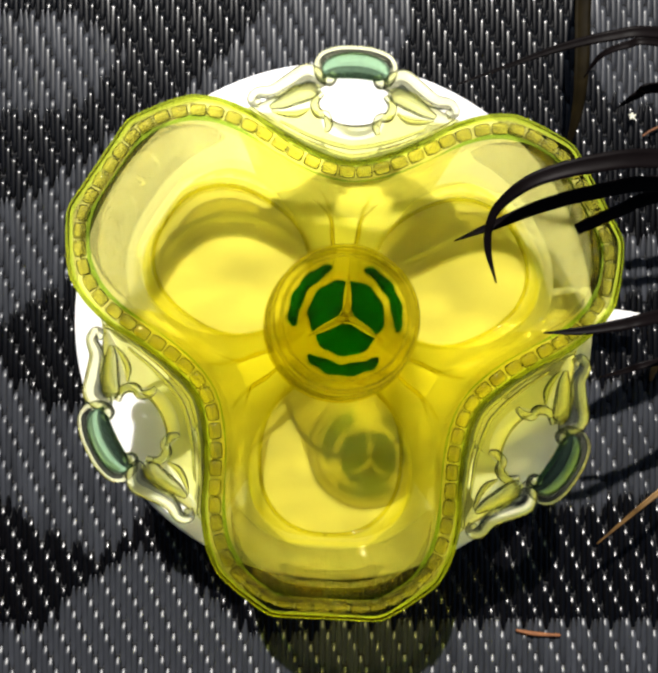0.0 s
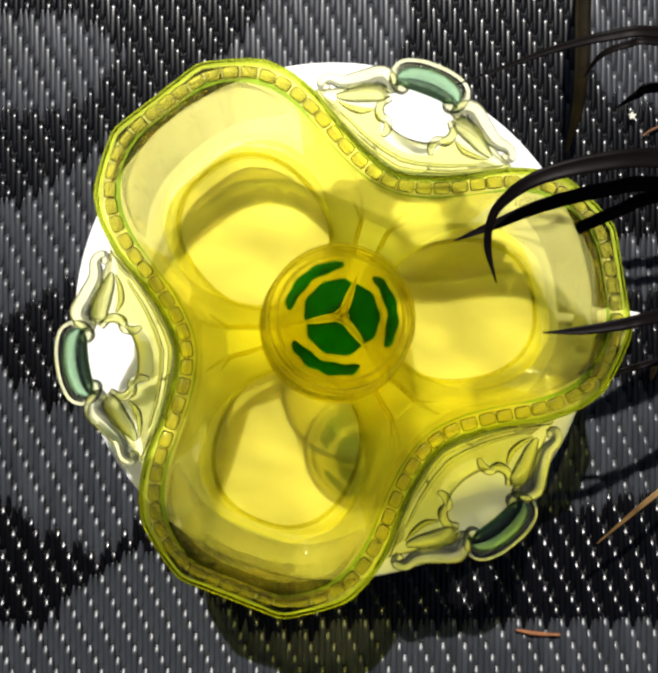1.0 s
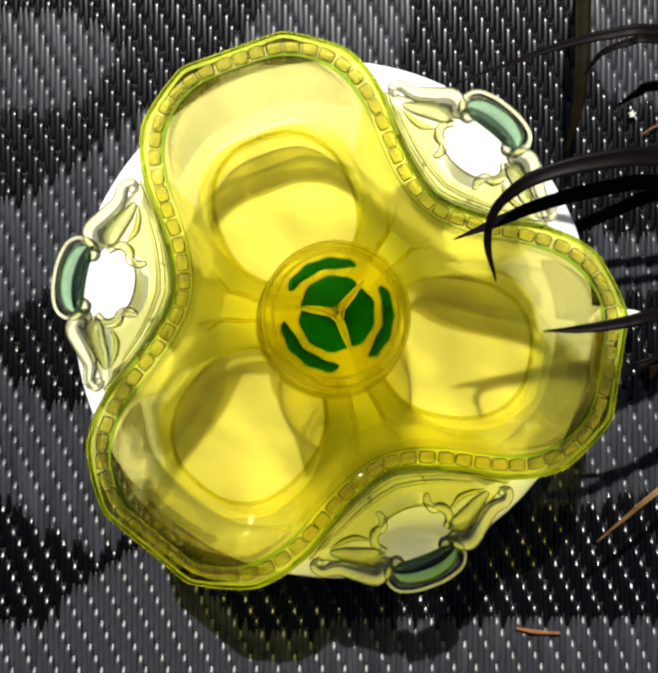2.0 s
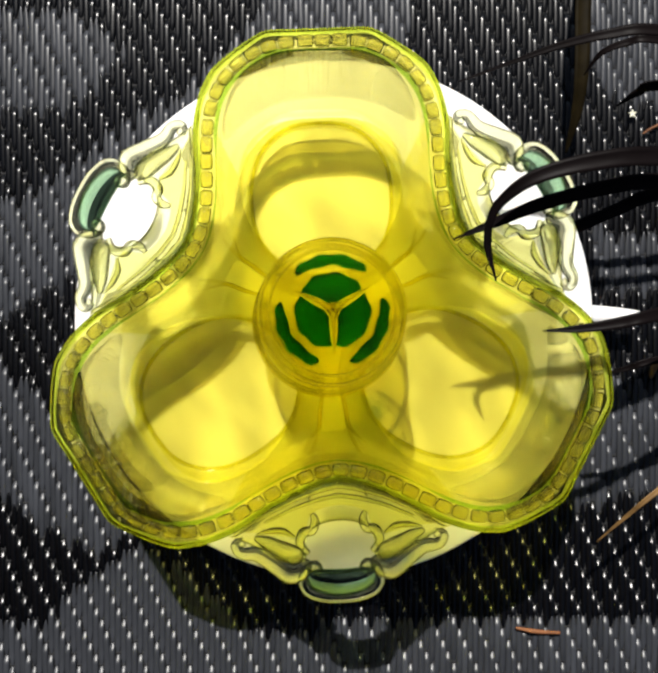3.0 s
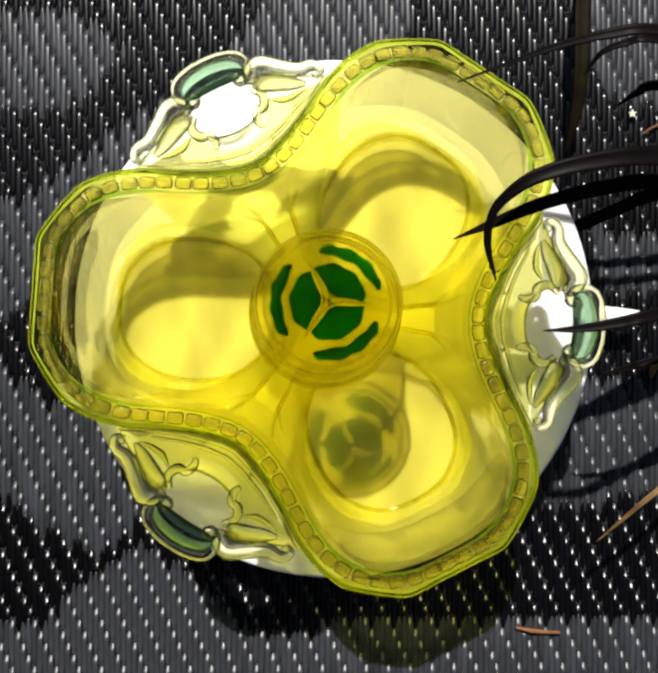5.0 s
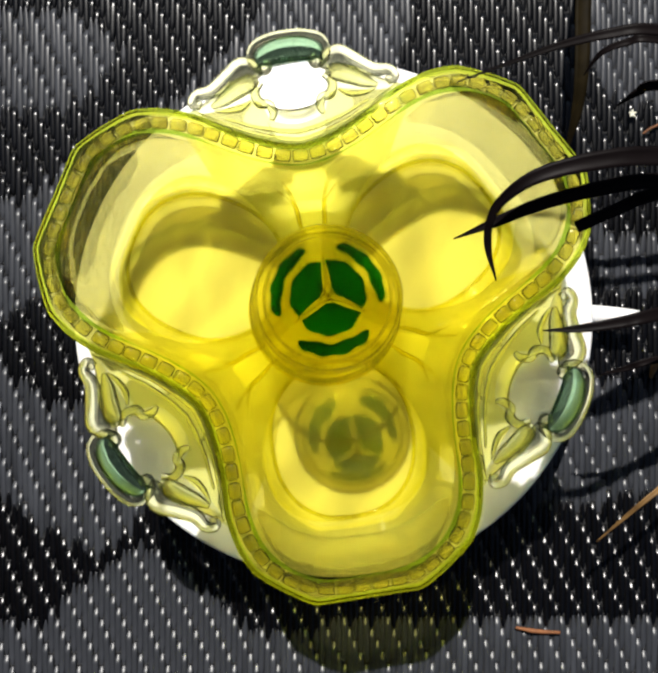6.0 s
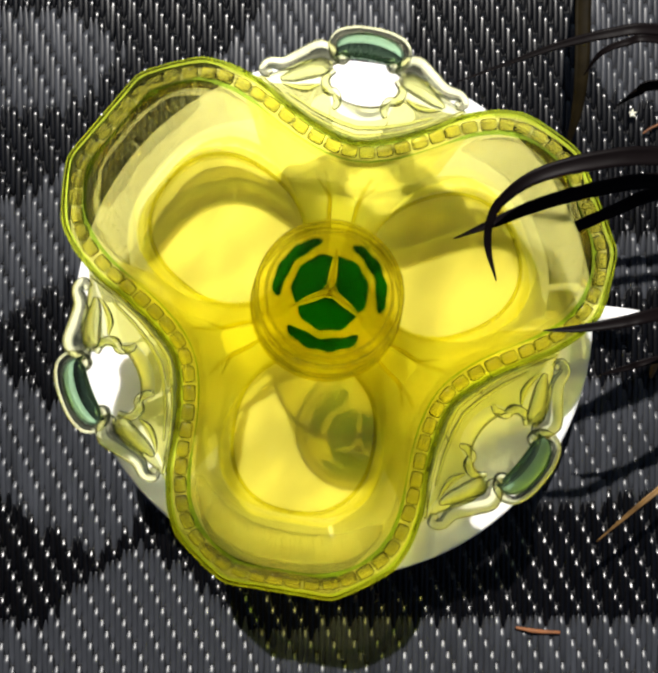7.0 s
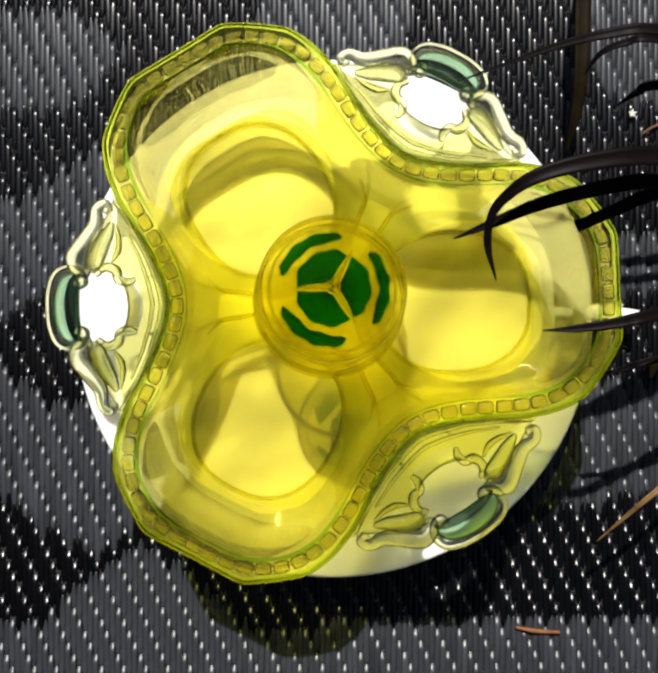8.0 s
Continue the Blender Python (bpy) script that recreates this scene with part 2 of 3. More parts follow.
def build_mat():
    bm = bmesh.new()
    bmesh.ops.create_cube(bm, size=1.0, matrix=Matrix.Diagonal((1.8, 1.8, 0.004, 1)))
    bmesh.ops.bevel(bm, geom=bm.edges[:], offset=0.0015, segments=1, affect="EDGES")
    mat = part("woven_mat", bm, WEFT, None, smooth=False)
    mat.location.z = MAT_Z - 0.0042
    tagged(mat, "grey and black woven plastic outdoor mat with leaf figure", "mat", kind="structure")
    top = 0.0022
    # wefts across, seen as dark slots
    bm = bmesh.new()
    for j in range(-46, 46):
        y = j * ROW
        tube(bm, [(-0.19, y, top - 0.75 * MM), (0, y, top - 0.75 * MM), (0.19, y, top - 0.75 * MM)], [0.9 * MM], 3, 6)
    part("weft", bm, WEFT, mat)
    shared, verts, faces, slots, singles = {}, [], [], [], 0
    rng = random.Random(4)
    for i in range(-76, 77):
        x = i * STRAND
        j, run, kind = -38, 0, None
        cells = []
        for j in range(-38, 38):
            yc = -j * ROW
            under = (j - i) % 4 == 0
            g = is_grey(x, yc - ROW * 0.25)
            cells.append((j, None if under else g, g))
        k = 0
        while k < len(cells):
            if cells[k][1] is None:
                k += 1
                continue
            a = k
            while k < len(cells) and cells[k][1] is not None and cells[k][1] == cells[a][1]:
                k += 1
            count = k - a
            cut_a = a > 0 and cells[a - 1][1] is not None
            cut_b = k < len(cells) and cells[k][1] is not None
            before, after = (0.95 if cut_a else 0.40), (0.85 if cut_b else 0.50)
            length = (count + before + after) * ROW
            yc = -(cells[a][0] + (count - 1) / 2 + (after - before) / 2) * ROW
            grey = cells[a][1]
            near = -0.122 < x < -0.04 and -0.148 < yc < -0.098 and singles < 300
            if near:
                key = (count, cut_a, cut_b, grey)
                if key not in shared:
                    me = bpy.data.meshes.new("straw")
                    v, f = float_mesh(length, 1.0, cut_a, cut_b)
                    me.from_pydata(v, [], f)
                    me.materials.append(STRAW_GREY if grey else STRAW_BLACK)
                    for q in me.polygons:
                        q.use_smooth = True
                    shared[key] = me
                ob = new("straw", shared[key])
                ob.parent = mat
                ob.matrix_basis = pose(x, yc, top + 0.6 * MM + rng.uniform(-0.08, 0.08) * MM, rng.uniform(-1.5, 1.5), rng.uniform(-5, 5) - 3, rng.uniform(-1.2, 1.2))
                singles += 1
            else:
                v, f = float_mesh(length, rng.uniform(0.96, 1.05), cut_a, cut_b)
                m = pose(x + rng.uniform(-0.07, 0.07) * MM, yc + rng.uniform(-0.15, 0.15) * MM, top + 0.6 * MM + rng.uniform(-0.1, 0.1) * MM,
                         rng.uniform(-1.5, 1.5), rng.uniform(-6, 6) - 3, rng.uniform(-1.6, 1.6))
                base = len(verts)
                verts += [tuple(m @ Vector(q)) for q in v]
                faces += [tuple(base + q for q in t) for t in f]
                slots += [0 if grey else 1] * len(f)
    me = bpy.data.meshes.new("straws")
    me.from_pydata(verts, [], faces)
    me.materials.append(STRAW_GREY)
    me.materials.append(STRAW_BLACK)
    me.polygons.foreach_set("material_index", slots)
    me.polygons.foreach_set("use_smooth", [True] * len(faces))
    ob = new("straws", me)
    ob.parent = mat
    tagged(ob, kind="stuff")


# ---- turntable ----
def build_turntable():
    root = new("turntable")
    root.location = (0, 0, MAT_Z + 0.0036)
    tagged(root, "round white plastic electric turntable standing on a woven mat", "turntable")
    h = -MAT_Z - 0.0036
    bm = bmesh.new()
    lathe(bm, [(0, 0), (0.088, 0), (0.0905, 0.0015), (0.091, 0.004), (0.091, h - 0.0085), (0.089, h - 0.0075), (0, h - 0.0075)], 96)
    part("base", bm, WHITE, root)
    bm = bmesh.new()
    lathe(bm, [(0, h - 0.0072), (0.0985, h - 0.0072), (0.0997, h - 0.006), (0.1, h - 0.0045), (0.1, h - 0.0012), (0.0996, h - 0.0004), (0.0988, h), (0, h)], 128)
    platter = part("platter", bm, WHITE, root, "flat glossy white turning disc")
    # plug of the mains lead at the side
    bm = bmesh.new()
    tube(bm, [(0.088, 0.003, 0.010), (0.104, 0.002, 0.010), (0.116, 0.001, 0.010), (0.124, 0.000, 0.010)], [0.0036, 0.0036, 0.0036, 0.0034], 16, 14, 0.7)
    part("plug", bm, WHITE, root, "white plug of the power lead")
    return root, platter


# ---- the glass dish ----
RIM_Z = 0.046
K = 1.015
LOBE = [(0, 94.6), (5, 95.0), (10.5, 96.2), (16, 93.3), (20, 91.2), (23.5, 89.3), (28, 84.0), (32, 78.0), (35, 73.2), (37.5, 68.4), (40, 64.6), (45, 59.4), (50, 56.0), (55, 53.9), (60, 53.0)]


def rim_radius(a):
    """Outer rim at the angle a (degrees), with a lobe on -90, 30 and 150."""
    f = abs((a - 30 + 60) % 120 - 60)
    return float(np.interp(f, [p for p, _ in LOBE], [r for _, r in LOBE])) * K * MM


RINGS = 720
OUT = [rim_radius(360 * k / RINGS) for k in range(RINGS)]
OUT = [sum(OUT[(k + d) % RINGS] for d in range(-2, 3)) / 5 for k in range(RINGS)]


SOFT = [sum(OUT[(k + d) % RINGS] for d in range(-14, 15)) / 29 for k in range(RINGS)]


def rim_point(k, inset, line=None):
    """A point of the rim line, moved inwards at right angles to it."""
    def at(i):
        a = 2 * math.pi * i / RINGS
        r = (line or OUT)[i % RINGS]
        return np.array((r * math.cos(a), r * math.sin(a)))
    t = at(k + 6) - at(k - 6)
    t = t / np.linalg.norm(t)
    return at(k) + inset * np.array((-t[1], t[0]))


def floor_height(x, y):
    """Inner surface: three oval hollows between broad ridges."""
    best = 9.0
    for c in (-90, 30, 150):
        a = radians(c)
        u, v = x * math.cos(a) + y * math.sin(a), -x * math.sin(a) + y * math.cos(a)
        w = 0.0282 if u > 0.047 else 0.0282 - 0.10 * (0.047 - u)
        e = (abs((u - 0.0484) / 0.0305) ** 2.3 + abs(v / w) ** 2.3) ** (1 / 2.3)
        best = min(best, e)
    x = min(1.0, max(0.0, (best - 0.97) / 0.42))
    return 0.0068 + 0.0205 * (0.62 * (1 - (1 - x) ** 2) + 0.38 * smooth01(x))


def build_dish():
    root = new("glass_dish")
    tagged(root, "three-lobed yellow pressed glass dish with beaded rim, scrolled handles", "dish")
    # body
    bm = bmesh.new()
    S = 72
    inner = [rim_point(k, 0.0079, SOFT) for k in range(RINGS)]
    grid_top, grid_low = [], []
    for s in range(1, S + 1):
        f = s / S
        row_t, row_l = [], []
        for k in range(0, RINGS, 2):
            ix, iy = inner[k]
            x, y = ix * f, iy * f
            R = math.hypot(ix, iy)
            rise = smooth01((f * R - (R - 0.0125)) / 0.0125)
            hgt = floor_height(x, y)
            z = hgt + (RIM_Z - hgt) * rise
            row_t.append(bm.verts.new((x, y, z)))
            px, py = rim_point(k, 0.0016)
            g = smooth01((f - 0.55) / 0.45)
            lx, ly = x + (px - ix) * g * f, y + (py - iy) * g * f
            low = 0.0014 + (hgt - 0.0068) * 0.86
            row_l.append(bm.verts.new((lx, ly, low + (RIM_Z - 0.0032 - low) * rise ** 1.15)))
        grid_top.append(row_t)
        grid_low.append(row_l)
    n = RINGS // 2
    ct, cl = bm.verts.new((0, 0, 0.0268)), bm.verts.new((0, 0, 0.0188))
    for k in range(n):
        j = (k + 1) % n
        bm.faces.new((ct, grid_top[0][k], grid_top[0][j]))
        bm.faces.new((cl, grid_low[0][j], grid_low[0][k]))
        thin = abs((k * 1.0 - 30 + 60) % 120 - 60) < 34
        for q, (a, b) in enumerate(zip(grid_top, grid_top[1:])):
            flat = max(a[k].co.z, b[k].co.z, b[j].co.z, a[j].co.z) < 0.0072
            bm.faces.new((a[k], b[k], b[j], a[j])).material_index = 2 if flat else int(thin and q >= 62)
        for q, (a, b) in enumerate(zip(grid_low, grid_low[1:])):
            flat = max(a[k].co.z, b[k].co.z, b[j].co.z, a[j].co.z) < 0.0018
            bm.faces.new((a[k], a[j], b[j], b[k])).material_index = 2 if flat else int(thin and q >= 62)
    # rim: a channel for the beads, then the raised outer edge
    prof = [(0.0070, 0.0006), (0.0062, -0.0004), (0.0030, -0.0004), (0.0022, 0.0006), (0.0010, 0.0010), (0.0000, 0.0000), (0.0002, -0.0018)]
    rows = [grid_top[-1]]
    for inset, dz in prof:
        rows.append([bm.verts.new((*rim_point(k, inset), RIM_Z + dz)) for k in range(0, RINGS, 2)])
    rows.append(grid_low[-1])
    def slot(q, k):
        # innermost strip carries the painted dark refraction
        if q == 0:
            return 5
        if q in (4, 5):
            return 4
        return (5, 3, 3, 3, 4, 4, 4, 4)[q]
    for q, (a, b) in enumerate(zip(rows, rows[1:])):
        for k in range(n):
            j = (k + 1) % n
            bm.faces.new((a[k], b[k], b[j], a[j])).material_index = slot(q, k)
    bmesh.ops.recalc_face_normals(bm, faces=bm.faces)
    part("bowl", bm, [GLASS_BODY, GLASS_WALL, GLASS_FLOOR, GLASS_RIM, GLASS_EDGE, GLASS_EDGE_REFRACTION], root, "clear yellow glass bowl with three hollows")
    # an oval foot under each hollow
    bm = bmesh.new()
    tube(bm, [(0.0484 + 0.0297 * math.copysign(abs(math.cos(a)) ** 0.87, math.cos(a)), 0.0270 * math.copysign(abs(math.sin(a)) ** 0.87, math.sin(a)), 0.0007)
              for a in (2 * math.pi * k / 24 for k in range(25))], [0.0008], 96, 8)
    foot = part("foot", bm, GLASS_RIM, root, "thin oval foot ring under a hollow")
    for c in (-90, 30, 150):
        ob = foot if c == -90 else new("foot", foot.data)
        ob.parent = root
        ob.rotation_euler.z = radians(c)
    # raised straps from the knob to the handles, each between two ribs
    for c in (90, 210, 330):
        for side in (-1, 1):
            bm = bmesh.new()
            pts = [(0.0255, 3.2), (0.031, 4.4), (0.037, 5.0), (0.042, 6.4), (0.0465, 8.6)]
            tube(bm, [(r, side * w * MM, 0.0274) for r, w in pts], [0.0005, 0.0008, 0.0008, 0.0006, 0.0004], 24, 8)
            part("rib", bm, GLASS_BODY, root).rotation_euler.z = radians(c)
    # beads along the rim
    bead = bmesh.new()
    bmesh.ops.create_uvsphere(bead, u_segments=10, v_segments=6, radius=1.0)
    for v in bead.verts:
        v.co = Vector((math.copysign(abs(v.co.x) ** 0.4, v.co.x) * 2.8 * MM, math.copysign(abs(v.co.y) ** 0.5, v.co.y) * 2.15 * MM, v.co.z * 1.05 * MM))
    first = part("bead", bead, GLASS_BEAD, root)
    line = [rim_point(k, 0.0046, SOFT) for k in range(RINGS)]
    run = np.cumsum([0] + [float(np.linalg.norm(line[(k + 1) % RINGS] - line[k])) for k in range(RINGS)])
    count = int(round(run[-1] / 0.0060 / 3)) * 3
    for b in range(count):
        d = (b + 0.5) / count * run[-1]
        k = int(np.searchsorted(run, d)) % RINGS
        t = line[(k + 3) % RINGS] - line[(k - 3) % RINGS]
        m = Matrix.Translation((*line[k], RIM_Z + 0.0003)) @ Matrix.Rotation(math.atan2(t[1], t[0]), 4, "Z")
        ob = first if b == 0 else new("bead", first.data)
        ob.parent = root
        ob.matrix_basis = m
    # central knob
    def dome(r):
        return 0.0690 - 0.0102 * (r / 0.0200) ** 2

    def facet(r, a):
        return min(dome(r), 0.0704 - 0.50 * r * math.cos(radians((a - 30 + 60) % 120 - 60)))

    bm = bmesh.new()
    lathe(bm, [(0, 0.0070), (0.027, 0.0070), (0.0285, 0.0115), (0.0268, 0.019), (0.0246, 0.040), (0.0236, 0.052), (0.0236, 0.0565), (0.0230, 0.0585), (0.0221, 0.0590),
               (0.0212, 0.0582), (0.0205, 0.0578), (0.0190, 0.0598)] + [(0.0190 - 0.001 * k, 0.0600 + 0.0004 * k) for k in range(1, 19)] + [(0, 0.0690)], 96)
    # three facets meet in a point; their ridges run towards the handles
    for v in bm.verts:
        r = math.hypot(v.co.x, v.co.y)
        if v.co.z > 0.0579 and r < 0.0191:
            v.co.z = facet(r, math.degrees(math.atan2(v.co.y, v.co.x)))
    knob = part("knob", bm, GLASS_KNOB, root, "round domed yellow glass knob in the middle")
    knob.location.z, knob.scale = 0.012, (0.955, 0.955, 1.0)

    # green pieces paint in the knob's internal reflections; the knob has no inlay
    def plate(name, outline_in, outline_out, a0, a1, turn, lab="dark green piece imitating a reflection inside the knob"):
        bm2 = bmesh.new()
        N, tops, lows = 44, [], []
        for i in range(N + 1):
            u = i / N
            a = radians(a0 + (a1 - a0) * u)
            r0, r1 = outline_in(u), outline_out(u)
            tops.append([bm2.verts.new((r * math.cos(a), r * math.sin(a), facet(r, math.degrees(a) + 30) - 0.0010)) for r in (r0, (r0 + r1) / 2, r1)])
            lows.append([bm2.verts.new((r * math.cos(a), r * math.sin(a), facet(r, math.degrees(a) + 30) - 0.0030)) for r in (r0, (r0 + r1) / 2, r1)])
        for i in range(N):
            for q in (0, 1):
                bm2.faces.new((tops[i][q], tops[i][q + 1], tops[i + 1][q + 1], tops[i + 1][q]))
                bm2.faces.new((lows[i][q], lows[i + 1][q], lows[i + 1][q + 1], lows[i][q + 1]))
            bm2.faces.new((tops[i][0], tops[i + 1][0], lows[i + 1][0], lows[i][0]))
            bm2.faces.new((tops[i][2], lows[i][2], lows[i + 1][2], tops[i + 1][2]))
        for i in (0, N):
            for q in (0, 1):
                bm2.faces.new((tops[i][q], tops[i][q + 1], lows[i][q + 1], lows[i][q]))
        bmesh.ops.recalc_face_normals(bm2, faces=bm2.faces)
        p = part(name, bm2, GREEN_REFLECTION, knob, lab)
        p.rotation_euler.z = radians(turn)

    for c in (-90, 30, 150):
        plate("petal", lambda u: 0.0022 + 0.0086 * abs(2 * u - 1) ** 5, lambda u: 0.0117 - 0.0009 * abs(2 * u - 1) ** 4 + 0.00025 * math.sin(21 * u + c), -57, 57, c)
        plate("arc", lambda u: 0.0141 + 0.0018 * abs(2 * u - 1) ** 7 + 0.0003 * math.sin(17 * u), lambda u: 0.0179 - 0.0016 * abs(2 * u - 1) ** 7 + 0.0003 * math.sin(23 * u), -43, 43, c)

    for r, z, thick in ((0.0228, 0.0584, 0.0007), (0.0198, 0.0586, 0.0005), (0.0262, 0.0245, 0.0008)):
        bm = bmesh.new()
        lathe(bm, [(r + thick * math.cos(q), z + thick * math.sin(q)) for q in (2 * math.pi * k / 10 for k in range(11))], 96)
        bmesh.ops.remove_doubles(bm, verts=bm.verts, dist=1e-7)
        part("ring", bm, GLASS_CURL, knob, "thin raised ring round the knob")
    for c in (90, 210, 330):
        bm = bmesh.new()
        tube(bm, [(0, 0, 0.0696), (0.004, 0, 0.0694), (0.009, 0, 0.0680), (0.0128, 0, 0.0658)], [0.0019, 0.0005, 0.00035, 0.0003], 16, 8)
        seam = part("seam", bm, GLASS_KNOB, knob, "raised seam of the knob")
        seam.rotation_euler.z = radians(c)

    # one handle, pointing along +y, then two more of the same
    def handle(turn, meshes):
        h = new("handle")
        h.parent = root
        h.rotation_euler.z = radians(turn)
        h["label"] = "pale yellow glass scrolled loop handle"
        if meshes:
            for nm, me in meshes:
                ob = new(nm, me)
                ob.parent = h
            return meshes
        made = []
        Z = 0.040

        def add(name, points, radii, n=26, sides=10, flat=0.9):
            for sx in ((1, -1) if name != "loop" else (1,)):
                b = bmesh.new()
                tube(b, [(sx * x * MM, y * MM, Z + z * MM) for x, y, z in points], [r * MM for r in radii], n, sides, flat)
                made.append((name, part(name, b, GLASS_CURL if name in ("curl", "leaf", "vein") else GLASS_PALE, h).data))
        side = [(7.2, 84.0, 1.8), (8.6, 81.6, 1.4), (11.8, 83.0, 1.4), (12.9, 86.4, 1.5), (11.0, 90.1, 1.8), (5.8, 91.9, 2.1)]
        add("loop", side + [(0, 92.3, 2.2)] + [(-x, y, z) for x, y, z in side[::-1]],
            [1.7, 2.0, 1.6, 1.5, 1.5, 1.6, 1.6, 1.6, 1.5, 1.5, 1.6, 2.0, 1.7], 64, 14, 0.95)
        b = bmesh.new()
        cols = []
        for i in range(15):
            x = -11.4 + 22.8 * i / 14
            lo = 83.3 - 0.008 * x * x
            hi = 84.2 + 7.4 * math.sqrt(1 - (x / 12.2) ** 2)
            cols.append([b.verts.new((x * MM, (lo + (hi - lo) * w) * MM, Z + (0.8 + 1.1 * w + dz) * MM)) for dz in (0.8, -0.9) for w in (0, 0.5, 1)])
        for c0, c1 in zip(cols, cols[1:]):
            for f in ((0, 1), (1, 2), (2, 5), (5, 4), (4, 3), (3, 0)):
                b.faces.new((c0[f[0]], c0[f[1]], c1[f[1]], c1[f[0]]))
        for c in (cols[0], cols[-1]):
            b.faces.new([c[q] for q in (0, 1, 2, 5, 4, 3)])
        bmesh.ops.recalc_face_normals(b, faces=b.faces)
        made.append(("web", part("web", b, GLASS_WEB, h, "thin web inside the loop, its sea-green tint imitating refracted dark mat").data))
        add("scroll", [(11.0, 79.5, 1), (12.6, 82.2, 1.2), (16.5, 83.6, 1.4), (21.5, 80.5, 1), (27.5, 77.0, 0.6), (32.5, 76.5, 0.4), (34.2, 73.8, 0.4), (31.6, 72.6, 0.6)],
            [1.8, 3.0, 3.6, 3.3, 2.6, 2.0, 2.0, 1.6], 40, 12, 0.7)
        add("leaf", [(11.6, 79.0, 1.0), (14.6, 78.0, 1.2), (19.0, 76.4, 1.0), (24.0, 73.4, 0.8), (28.0, 71.6, 0.6)], [1.6, 3.2, 3.5, 2.4, 0.8], 32, 12, 0.55)
        add("curl", [(10.6, 77.6, 0.9), (13.2, 74.2, 0.8), (12.0, 70.8, 0.7), (9.0, 70.0, 0.6), (8.0, 67.0, 0.5), (8.8, 64.6, 0.3)], [1.0, 1.5, 1.8, 1.7, 1.5, 0.9], 36, 12, 0.8)
        add("vein", [(15.0, 72.0, 0.5), (18.6, 69.8, 0.5), (23.0, 69.6, 0.4), (27.4, 70.6, 0.3)], [0.5, 1.1, 1.0, 0.4], 28, 10, 0.7)
        # flange between the rim's hollow and the hole
        b = bmesh.new()
        N, rows2 = 108, []
        for i in range(N + 1):
            al = -30 + 60 * i / N
            q = abs(al)
            a = radians(90 + al)
            r_in = rim_radius(90 + al) - 0.0012
            across = 74.0 * math.sin(radians(q))
            if across < 11.4:
                r_out = (74.2 - 7.0 * math.sqrt(1 - (across / 11.4) ** 2)) * MM
            else:
                r_out = float(np.interp(q, [8.8, 9.4, 12, 15, 20, 25, 30], [76.0, 81.0, 82.5, 82.0, 80.0, 79.0, 80.5])) * MM
            r_out = max(r_out, r_in + 0.0008)
            z_in, z_out = RIM_Z - 0.0025, Z
            row = []
            for dz in (0.0011, -0.0016):
                for w in (0.0, 0.3, 0.65, 1.0):
                    r = r_in + (r_out - r_in) * w
                    row.append(b.verts.new((r * math.cos(a), r * math.sin(a), z_in + (z_out - z_in) * smooth01(w * 1.6) + dz)))
            rows2.append(row)
        for r0, r1 in zip(rows2, rows2[1:]):
            for w in range(3):
                b.faces.new((r0[w], r0[w + 1], r1[w + 1], r1[w])).material_index = int(w < 2)
                b.faces.new((r0[w + 4], r1[w + 4], r1[w + 5], r0[w + 5]))
            b.faces.new((r0[3], r0[7], r1[7], r1[3]))
            b.faces.new((r0[0], r1[0], r1[4], r0[4]))
        for row in (rows2[0], rows2[-1]):
            for w in range(3):
                b.faces.new((row[w], row[w + 1], row[w + 5], row[w + 4]))
        bmesh.ops.recalc_face_normals(b, faces=b.faces)
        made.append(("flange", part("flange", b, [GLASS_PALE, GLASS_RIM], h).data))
        # raised ridges that border the bead band
        for off, reach, thick in ((0.0012, 26, 0.0011), (0.0046, 20, 0.0008)):
            b = bmesh.new()
            pts = []
            for k in range(15):
                al = reach * (k / 7 - 1)
                a, r = radians(90 + al), rim_radius(90 + al) + off
                pts.append((r * math.cos(a), r * math.sin(a), RIM_Z - 0.0006 - 0.35 * (off - 0.0012)))
            tube(b, pts, [thick * 0.6, thick, thick, thick * 0.6], 48, 8)
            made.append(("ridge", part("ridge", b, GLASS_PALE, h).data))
        return made
    m = handle(0, None)
    handle(120, m)
    handle(240, m)
    return root


